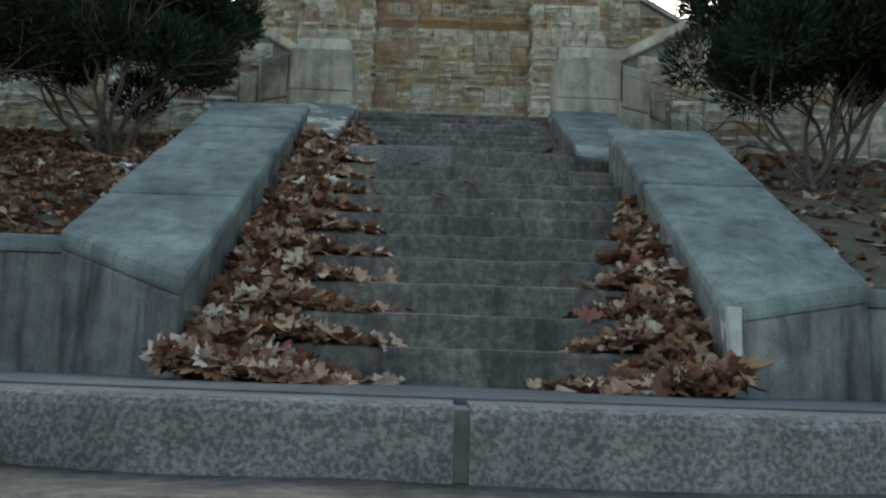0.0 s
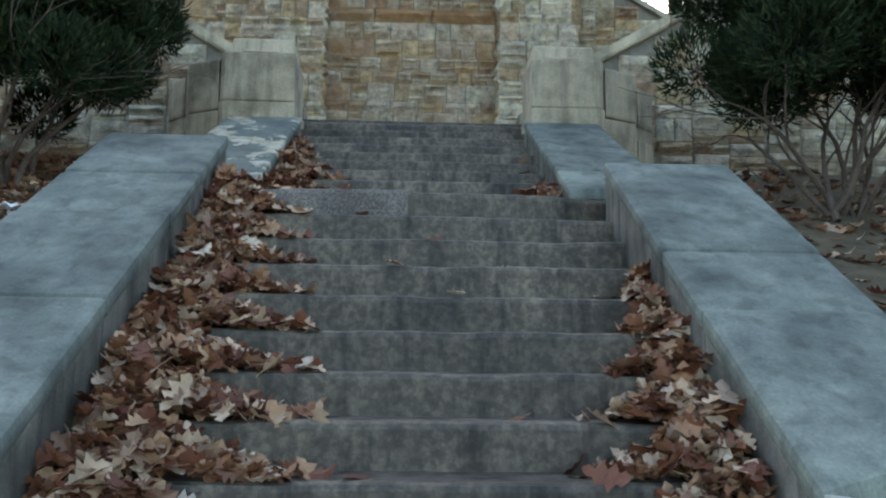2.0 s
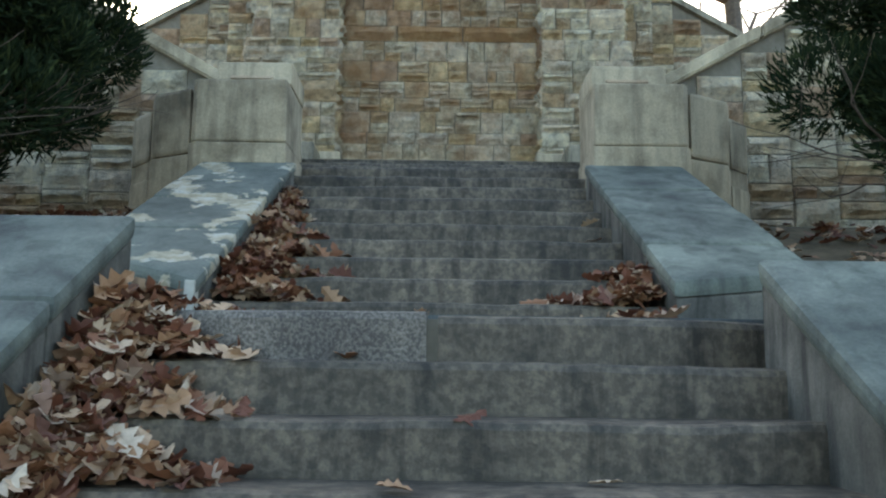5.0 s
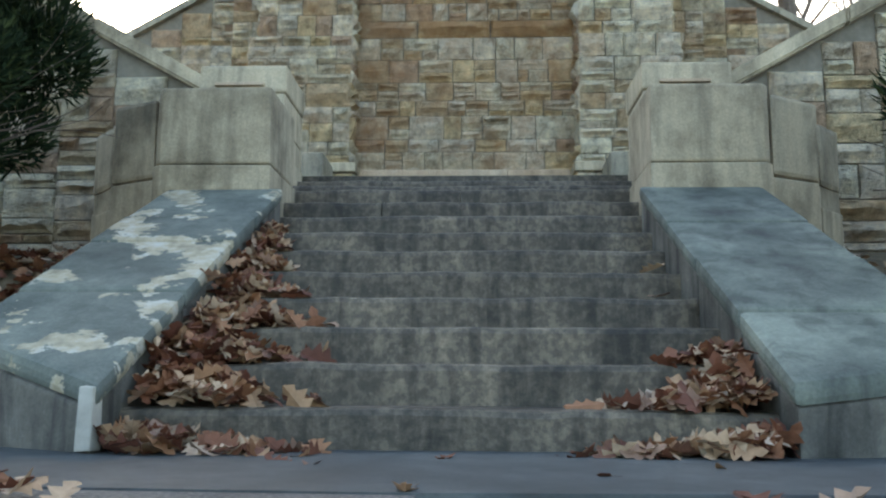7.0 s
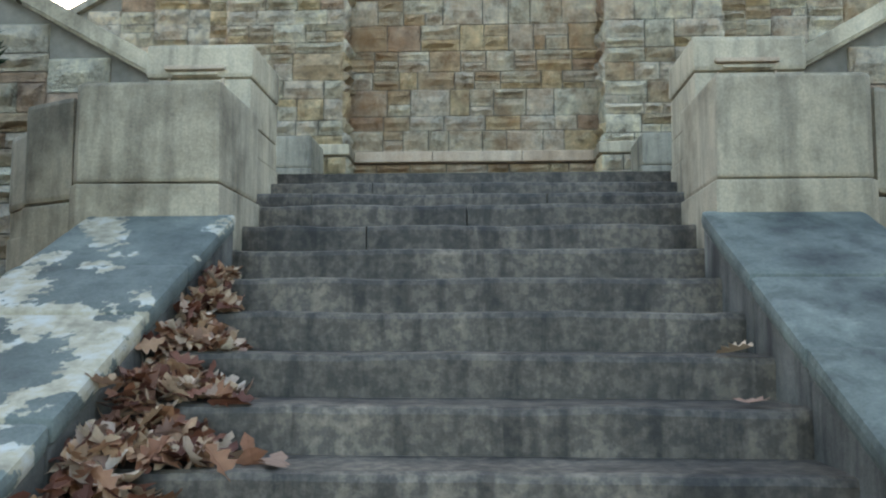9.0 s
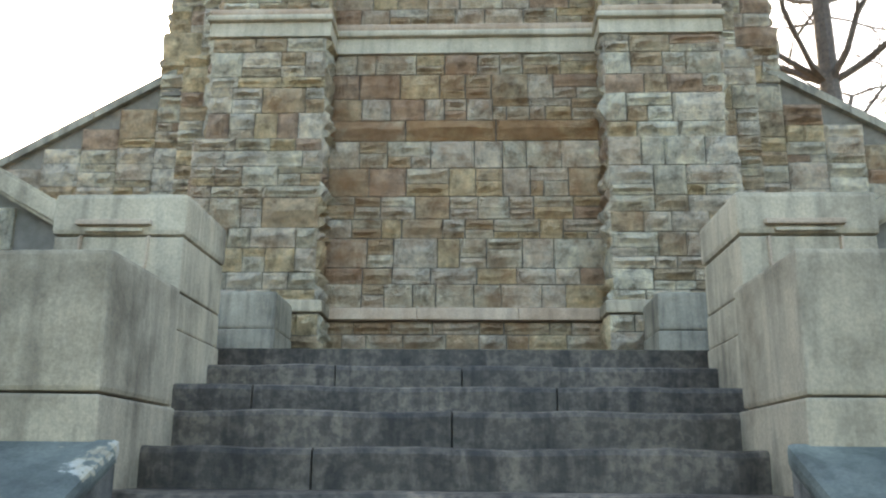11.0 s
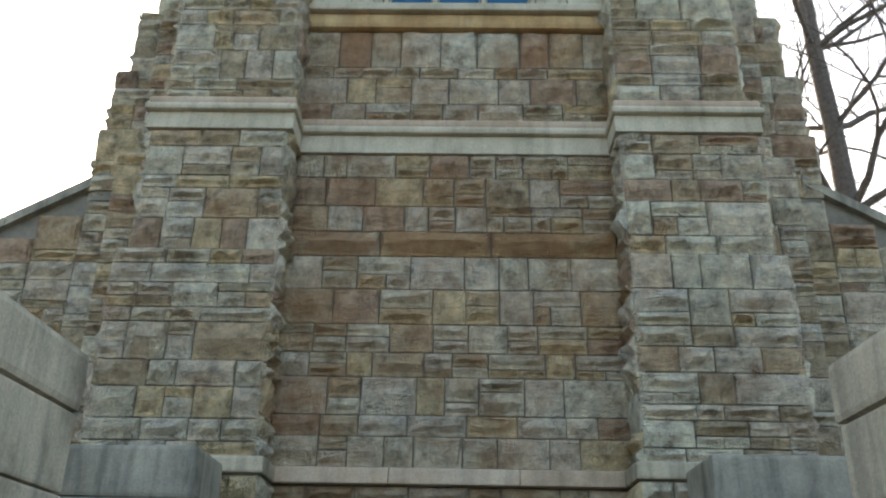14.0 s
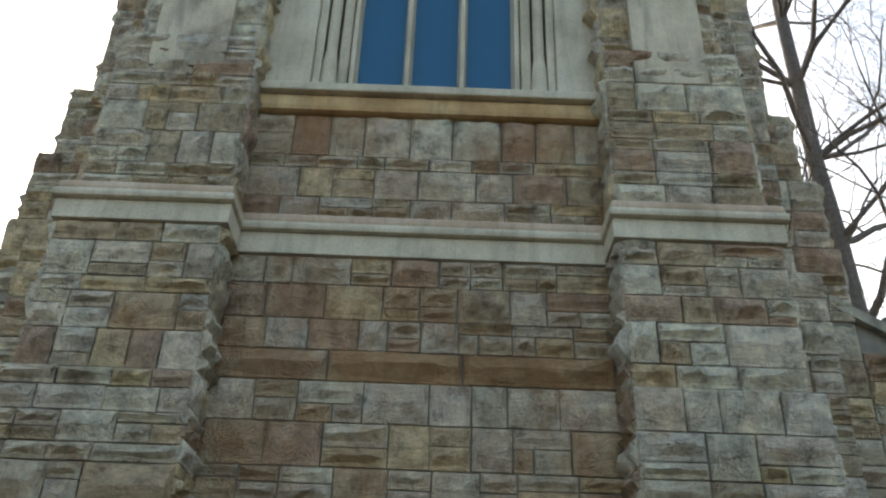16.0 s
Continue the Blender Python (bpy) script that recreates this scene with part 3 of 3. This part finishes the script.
part("sill_moulding", box(RL - 0.02, RR + 0.02, WALL_Y - 0.10, WALL_Y + 0.3, SILL - 0.27, SILL - 0.092, 0.05), M_SILL, tower)

# window over the sill
win = thing("window_1", "tall three-light church window with limestone mullions", "window", kind="structure")
WX0, WX1 = XC - 0.02 - 0.76, XC - 0.02 + 0.76
for k in range(3):
    a = WX0 + (WX1 - WX0) * k / 3
    c = WX0 + (WX1 - WX0) * (k + 1) / 3
    part("pane", box(a, c, WALL_Y + 0.10, WALL_Y + 0.115, SILL - 0.02, 12), M_GLASS, win, "blue reflecting window glass")
for k in range(4):
    x = WX0 + (WX1 - WX0) * k / 3
    part("mullion", prism([(x - 0.05, WALL_Y + 0.13), (x - 0.02, WALL_Y - 0.03), (x + 0.02, WALL_Y - 0.03), (x + 0.05, WALL_Y + 0.13)], SILL, 12, 0.006), M_BAND, win)
for s in (-1, 1):
    cx = XC - 0.02
    X = lambda d: cx + s * d
    for d0, d1, y0 in ((0.80, 0.90, 0.02), (1.04, 1.12, -0.05), (1.12, 1.60, -0.09)):
        a, c = sorted((X(d0), X(d1)))
        part("jamb", box(a, c, WALL_Y + y0, WALL_Y + 0.3, SILL, 12.2, 0.02, 0.003), M_BAND, win)
    bm = bmesh.new()
    for z0, z1, r in ((SILL, SILL + 0.36, 0.085), (SILL + 0.36, SILL + 0.47, 0.07), (SILL + 0.47, 12.0, 0.052)):
        bmesh.ops.create_cone(bm, cap_ends=True, segments=14, radius1=r, radius2=r * (0.8 if z1 < 9 else 1), depth=z1 - z0, matrix=Matrix.Translation((X(0.97), WALL_Y + 0.0, (z0 + z1) / 2)))
    part("colonnette", bm, M_BAND, win)
stone_rect("stone_face", RL, RR, WALL_Y + 0.02, 12.2, 16, tower)
part("lintel", box(RL, RR, WALL_Y - 0.02, WALL_Y + 0.3, 11.9, 12.3, 0.02), M_BAND, tower)


# ---- raked walls beside the piers ----
def rake_wall(side):
    x0 = XC + side * (HW + 0.95)
    s = thing("ramp_wall", "sandstone rubble wall under a rising stone coping", "wall", group="ramp walls", kind="structure")
    X = lambda d: x0 + side * d
    top = lambda d: 2.62 + 0.56 * d
    y, L = 4.05, 5.6
    bm = bmesh.new()
    ring = [(X(-0.1), 0.3), (X(L), 0.3), (X(L), top(L)), (X(-0.1), top(0))]
    fr = [bm.verts.new((x, y + 0.02, z)) for x, z in ring]
    bk = [bm.verts.new((x, y + 0.4, z)) for x, z in ring]
    bm.faces.new(fr), bm.faces.new(bk[::-1])
    for i in range(4):
        bm.faces.new((fr[i], fr[(i + 1) % 4], bk[(i + 1) % 4], bk[i]))
    part("wall_core", bm, M_MORTAR, s)
    fields = []
    for k in range(12):
        d = k * 0.46
        a, c = sorted((X(d), X(d + 0.46)))
        fields += courses(a, c, 0.5, top(d) - 0.02)
    block_face(fields, face_front(y), s)
    for k in range(5):
        d0, d1 = k * 1.12, (k + 1) * 1.12 - 0.008
        bm = bmesh.new()
        vs = []
        for yy in (y - 0.09, y + 0.48):
            for d, dz in ((d0, 0), (d1, 0), (d1, 0.15), (d0, 0.15)):
                vs.append(bm.verts.new((X(d), yy, top(d) + dz)))
        for q in ((0, 1, 2, 3), (7, 6, 5, 4), (0, 4, 5, 1), (1, 5, 6, 2), (2, 6, 7, 3), (3, 7, 4, 0)):
            bm.faces.new([vs[i] for i in q])
        bmesh.ops.recalc_face_normals(bm, faces=bm.faces[:])
        bmesh.ops.bevel(bm, geom=bm.edges[:], offset=0.02, segments=2, affect="EDGES")
        part("coping", bm, M_LIME, s)


rake_wall(-1)
rake_wall(1)


# ---- leaves ----
def oak_leaf(r):
    """A curled, lobed leaf: rim points round a midrib."""
    L, n = r.uniform(0.065, 0.115), 9
    up, dn = [], []
    curl, bend = r.uniform(-0.5, 0.9), r.uniform(-0.4, 0.9)
    for k in range(n):
        t = k / (n - 1)
        wd = L * 0.42 * math.sin(math.pi * min(1, t * 0.93 + 0.06)) * (1.25 if k % 2 else 0.55)
        z = bend * L * (t - 0.5) ** 2 * 1.6
        up.append((wd, L * 1.5 * (t - 0.5), z + curl * wd * 0.8 + r.uniform(-.004, .004)))
        dn.append((-wd, L * 1.5 * (t - 0.5), z + curl * wd * 0.8 + r.uniform(-.004, .004)))
    mid = [(0, L * 1.5 * (k / (n - 1) - 0.5), bend * L * (k / (n - 1) - 0.5) ** 2 * 1.6) for k in range(n)]
    f = []
    for k in range(n - 1):
        f += [(k, k + 1, n + k + 1, n + k), (n + k, n + k + 1, 2 * n + k + 1, 2 * n + k)]
    return up + mid + dn, f


def litter(name, label, spots, seed):
    r = random.Random(seed)
    V, F = [], []
    for x, y, z, tilt in spots:
        v, f = oak_leaf(r)
        m = Matrix.Translation((x, y, z)) @ Euler((r.gauss(0, tilt), r.gauss(0, tilt), r.uniform(0, 6.28))).to_matrix().to_4x4()
        o = len(V)
        V += [tuple(m @ Vector(p)) for p in v]
        F += [tuple(i + o for i in q) for q in f]
    return tagged(raw(name, V, F, M_LITTER), label, "leaves", kind="stuff")


def step_level(y):
    if y < -3.82:
        return P1
    if y < -1.28:
        k = int((y + 3.82) / T1) + 1
        return P1 + k * (1.74 - 0.165) / 9
    if y < 0:
        return 0.0
    return min(12, int(y / T2) + 1) * R2


def drift(side, y0, y1, reach, count, depth, seed):
    """Leaves heaped against a cheek wall; reach(y) is how far they spread."""
    r = random.Random(seed)
    out = []
    while len(out) < count:
        y = r.uniform(y0, y1)
        d = abs(r.gauss(0, 0.5)) * reach(y)
        if d > reach(y) * 1.25 or reach(y) < 0.03:
            continue
        lift = 0.0
        if y < -1.28 or y > 0:
            y_n = y + 0.18
            lift = max(0.0, step_level(y_n) - step_level(y)) * max(0.0, 1 - d / reach(y)) * r.uniform(0.0, 0.95)
        heap = depth * max(0.0, 1 - d / reach(y)) * min(1, reach(y) / 0.3)
        x = XC + side * (HW - 0.03 - d)
        out.append((x, y, step_level(y) + 0.015 + lift + heap * r.uniform(0.3, 1.0), 0.5))
    return out


lerp = lambda y, pts: float(np.interp(y, [p[0] for p in pts], [p[1] for p in pts]))
litter("leaf_drift", "brown oak leaves heaped against the cheek wall on the steps", drift(-1, -4.5, -1.25, lambda y: lerp(y, ((-4.5, 0.55), (-3.9, 0.75), (-2.5, 0.55), (-1.3, 0.4))), 2900, 0.13, 1), 1)
litter("leaf_drift", "brown oak leaves heaped in the stair corner", drift(1, -4.5, -2.2, lambda y: lerp(y, ((-4.5, 0.5), (-3.9, 0.65), (-3.2, 0.42), (-2.7, 0.2), (-2.2, 0.06))), 1300, 0.13, 2), 2)
litter("leaf_drift", "brown oak leaves along the upper steps", drift(-1, -0.25, 2.3, lambda y: lerp(y, ((-0.25, 0.6), (0.1, 0.6), (0.9, 0.42), (1.6, 0.22), (2.1, 0.05), (2.3, 0.0))), 1000, 0.09, 3), 3)
litter("leaf_drift", "small pile of brown leaves in the stair corner", drift(1, -0.25, 0.5, lambda y: lerp(y, ((-0.25, 0.75), (0.1, 0.5), (0.5, 0.12))), 380, 0.08, 4), 4)
r = random.Random(5)
bank = []
while len(bank) < 6800:
    x, y = r.uniform(-6.5, -1.75), r.uniform(-5.0, 2.8)
    if x < -1.95 or y < -4.9:
        bank.append((x, y, ground_z(x, y) + r.uniform(0.01, 0.05), 0.3))
litter("ground_leaves", "carpet of fallen brown leaves on the bank", bank, 6)
bank = []
for _ in range(1500):
    x, y = r.uniform(2.15, 6.5), r.uniform(-5.0, 2.8)
    bank.append((x, y, ground_z(x, y) + r.uniform(0.01, 0.04), 0.3))
litter("ground_leaves", "scattered fallen leaves on dark soil", bank, 7)
loose = [(r.uniform(XL + 0.1, XR - 0.1), y, step_level(y) + 0.012, 0.15) for y in (r.uniform(-3.8, 1.5) for _ in range(26))]
loose += [(r.uniform(-1.75, -0.95), r.uniform(-6.05, -5.72), P1 - 0.15 + r.uniform(0, 0.09), 0.5) for _ in range(110)]
litter("loose_leaves", "single dry leaves scattered over the treads", loose, 8)
bm = bmesh.new()
bmesh.ops.create_grid(bm, x_segments=5, y_segments=4, size=0.12)
for v in bm.verts:
    v.co = Vector((v.co.x * 1.1, v.co.y * 0.7, 0.05 * noise.noise(v.co * 20) + 0.03))
bmesh.ops.solidify(bm, geom=bm.faces[:], thickness=0.004)
paper = tagged(link("paper_scrap", bm, M_PAPER), "crumpled white paper scrap lying on leaves", "litter")
paper.location = (-2.9, 0.1, ground_z(-2.9, 0.1) + 0.07)


# ---- shrubs and trees ----
def tube(V, F, p, q, ra, rb, sides=6):
    a = (q - p).normalized()
    u = a.orthogonal().normalized()
    w2 = a.cross(u)
    o = len(V)
    for c, rad in ((p, ra), (q, rb)):
        for k in range(sides):
            t = 6.2832 * k / sides
            V.append(tuple(c + rad * (u * math.cos(t) + w2 * math.sin(t))))
    for k in range(sides):
        F.append((o + k, o + (k + 1) % sides, o + sides + (k + 1) % sides, o + sides + k))


def limbs(V, F, p, way, length, rad, depth, r, spread, tips, lift=0.15, sides=6):
    seg = 4
    for k in range(seg):
        way = (way + Vector((r.gauss(0, .2), r.gauss(0, .2), r.gauss(0, .12) + lift * 0.2))).normalized()
        q = p + way * length / seg
        rb = rad * 0.86
        tube(V, F, p, q, rad, rb, sides if rad > 0.012 else 4)
        p, rad = q, rb
        if depth > 0 and k >= 1:
            for _ in range(1 if k < seg - 1 else 2):
                side = Vector((r.gauss(0, 1), r.gauss(0, 1), r.gauss(0, 0.6))).normalized()
                limbs(V, F, p, (way + side * spread).normalized(), length * r.uniform(0.55, 0.8), rad * 0.62, depth - 1, r, spread, tips, lift, sides)
    tips.append((p, way))


def shrub(x, y, rx, rz, z_mid, seed, label):
    r = random.Random(seed)
    z0 = ground_z(x, y) - 0.05
    top = thing("yew_shrub", label, "shrub", (x, y, z0), group="shrubs beside the stair")
    for _ in range(9):
        V, F, tips = [], [], []
        a = r.uniform(0, 6.28)
        limbs(V, F, Vector((r.gauss(0, .12), r.gauss(0, .12), 0)), Vector((math.cos(a) * 0.75, math.sin(a) * 0.75, 1)).normalized(), 1.15, 0.03, 2, r, 0.7, tips)
        raw("stem", V, F, M_STEM, top)
    V, F = [], []
    lobes = [(Vector((r.uniform(-.75, .75) * rx, r.uniform(-.75, .75) * rx, z_mid - z0 + r.uniform(-.55, .8) * rz)), r.uniform(0.2, 0.4)) for _ in range(58)]
    for c, s in lobes:
        for _ in range(1350):
            d = Vector((r.gauss(0, 1), r.gauss(0, 1), r.gauss(0, 1))).normalized() * s * rx * 0.85 * r.uniform(0.35, 1.05) ** 0.5
            p = c + Vector((d.x, d.y, d.z * 0.85))
            if p.z < z_mid - z0 - rz * 1.0 + 0.25 * noise.noise(p * 2):
                continue
            w3 = (d.normalized() + Vector((r.gauss(0, .5), r.gauss(0, .5), r.gauss(0, .4) + 0.9))).normalized()
            u = w3.orthogonal().normalized()
            u.rotate(Matrix.Rotation(r.uniform(0, 6.28), 3, w3))
            L, wd = r.uniform(0.06, 0.13), r.uniform(0.006, 0.012)
            o = len(V)
            n2 = w3.cross(u) * wd * 0.5
            V += [tuple(p), tuple(p + w3 * L * 0.5 + u * wd + n2), tuple(p + w3 * L), tuple(p + w3 * L * 0.5 - u * wd + n2)]
            F.append((o, o + 1, o + 2, o + 3))
    crown = raw("crown", V, F, M_NEEDLE, top)
    tagged(crown, "dense dark green needles", kind="stuff")


shrub(-3.35, 1.2, 1.3, 1.1, 1.95, 11, "dark green yew shrub with bare stems over leaf litter")
shrub(-5.3, 0.4, 1.35, 1.0, 1.9, 12, "broad dark evergreen shrub on the leafy bank")
shrub(3.65, 0.6, 1.3, 1.12, 1.98, 13, "spreading evergreen shrub with many dark bare stems")
shrub(5.2, -0.1, 1.35, 1.15, 1.9, 14, "dark evergreen shrub with a gappy crown")


def bare_tree(x, y, h, rad, seed, label, lean=0.0):
    r = random.Random(seed)
    z0 = ground_z(x, y) - 0.2
    top = thing("bare_tree", label, "tree", (x, y, z0), group="leafless trees")
    V, F, tips = [], [], []
    p, way = Vector((0, 0, 0)), Vector((lean, 0, 1)).normalized()
    heads = []
    for k in range(9):
        q = p + way * h / 9
        tube(V, F, p, q, rad, rad * 0.9, 10)
        p, rad = q, rad * 0.9
        way = (way + Vector((r.gauss(0, .05), r.gauss(0, .05), 0.03))).normalized()
        if k >= 2:
            heads += [(p.copy(), rad)] * 5
    raw("trunk", V, F, M_BARK, top)
    for c, rr in heads:
        V, F = [], []
        a = r.uniform(0, 6.28)
        limbs(V, F, c, Vector((math.cos(a), math.sin(a), 0.55)).normalized(), h * r.uniform(0.14, 0.24), rr * r.uniform(0.3, 0.5), 4, r, 0.75, tips, 0.25, 5)
        raw("limb", V, F, M_BARK, top)


bare_tree(6.75, 14.0, 15.5, 0.27, 21, "tall bare winter tree with crooked grey-brown limbs", -0.03)
bare_tree(-12.5, 24.0, 9.5, 0.16, 22, "leafless tree with fine twigs behind the wall")
bare_tree(15.0, 24.0, 15.0, 0.25, 23, "distant bare tree against the pale sky")

# ---- single blocks of the recessed wall, nearest the stair ----
wall = thing("recess_wall", "coursed sandstone wall with rusty and grey blocks", "wall", kind="structure")
rest = []
count = 0
rows_ = courses(RL, RR, TOP - 0.06, 2.92) + courses(RL, RR, 3.07, 4.97)
ledge = [(RL, -0.62, 4.97, 5.22), (-0.62, 0.40, 4.97, 5.22), (0.40, RR, 4.97, 5.22)]
upper = courses(RL, RR, 5.22, BAND[0] - 0.02) + courses(RL, RR, BAND[2] + 0.01, SILL - 0.27)
for u0, u1, z0, z1 in rows_ + ledge + upper:
    if count < 298:
        v, f = block_geo(u1 - u0, z1 - z0, rng.uniform(0.03, 0.065) + (0.03 if (u0, u1, z0, z1) in ledge else 0), rng)
        ob = raw("block", v, f, M_STONE_BROWN if (u0, u1, z0, z1) in ledge else M_STONE_RUSTY, wall)
        ob.location = (u0, WALL_Y, z0)
        count += 1
    else:
        rest.append((u0, u1, z0, z1))
if rest:
    stone_face("stone_face", rest, face_front(WALL_Y), wall)
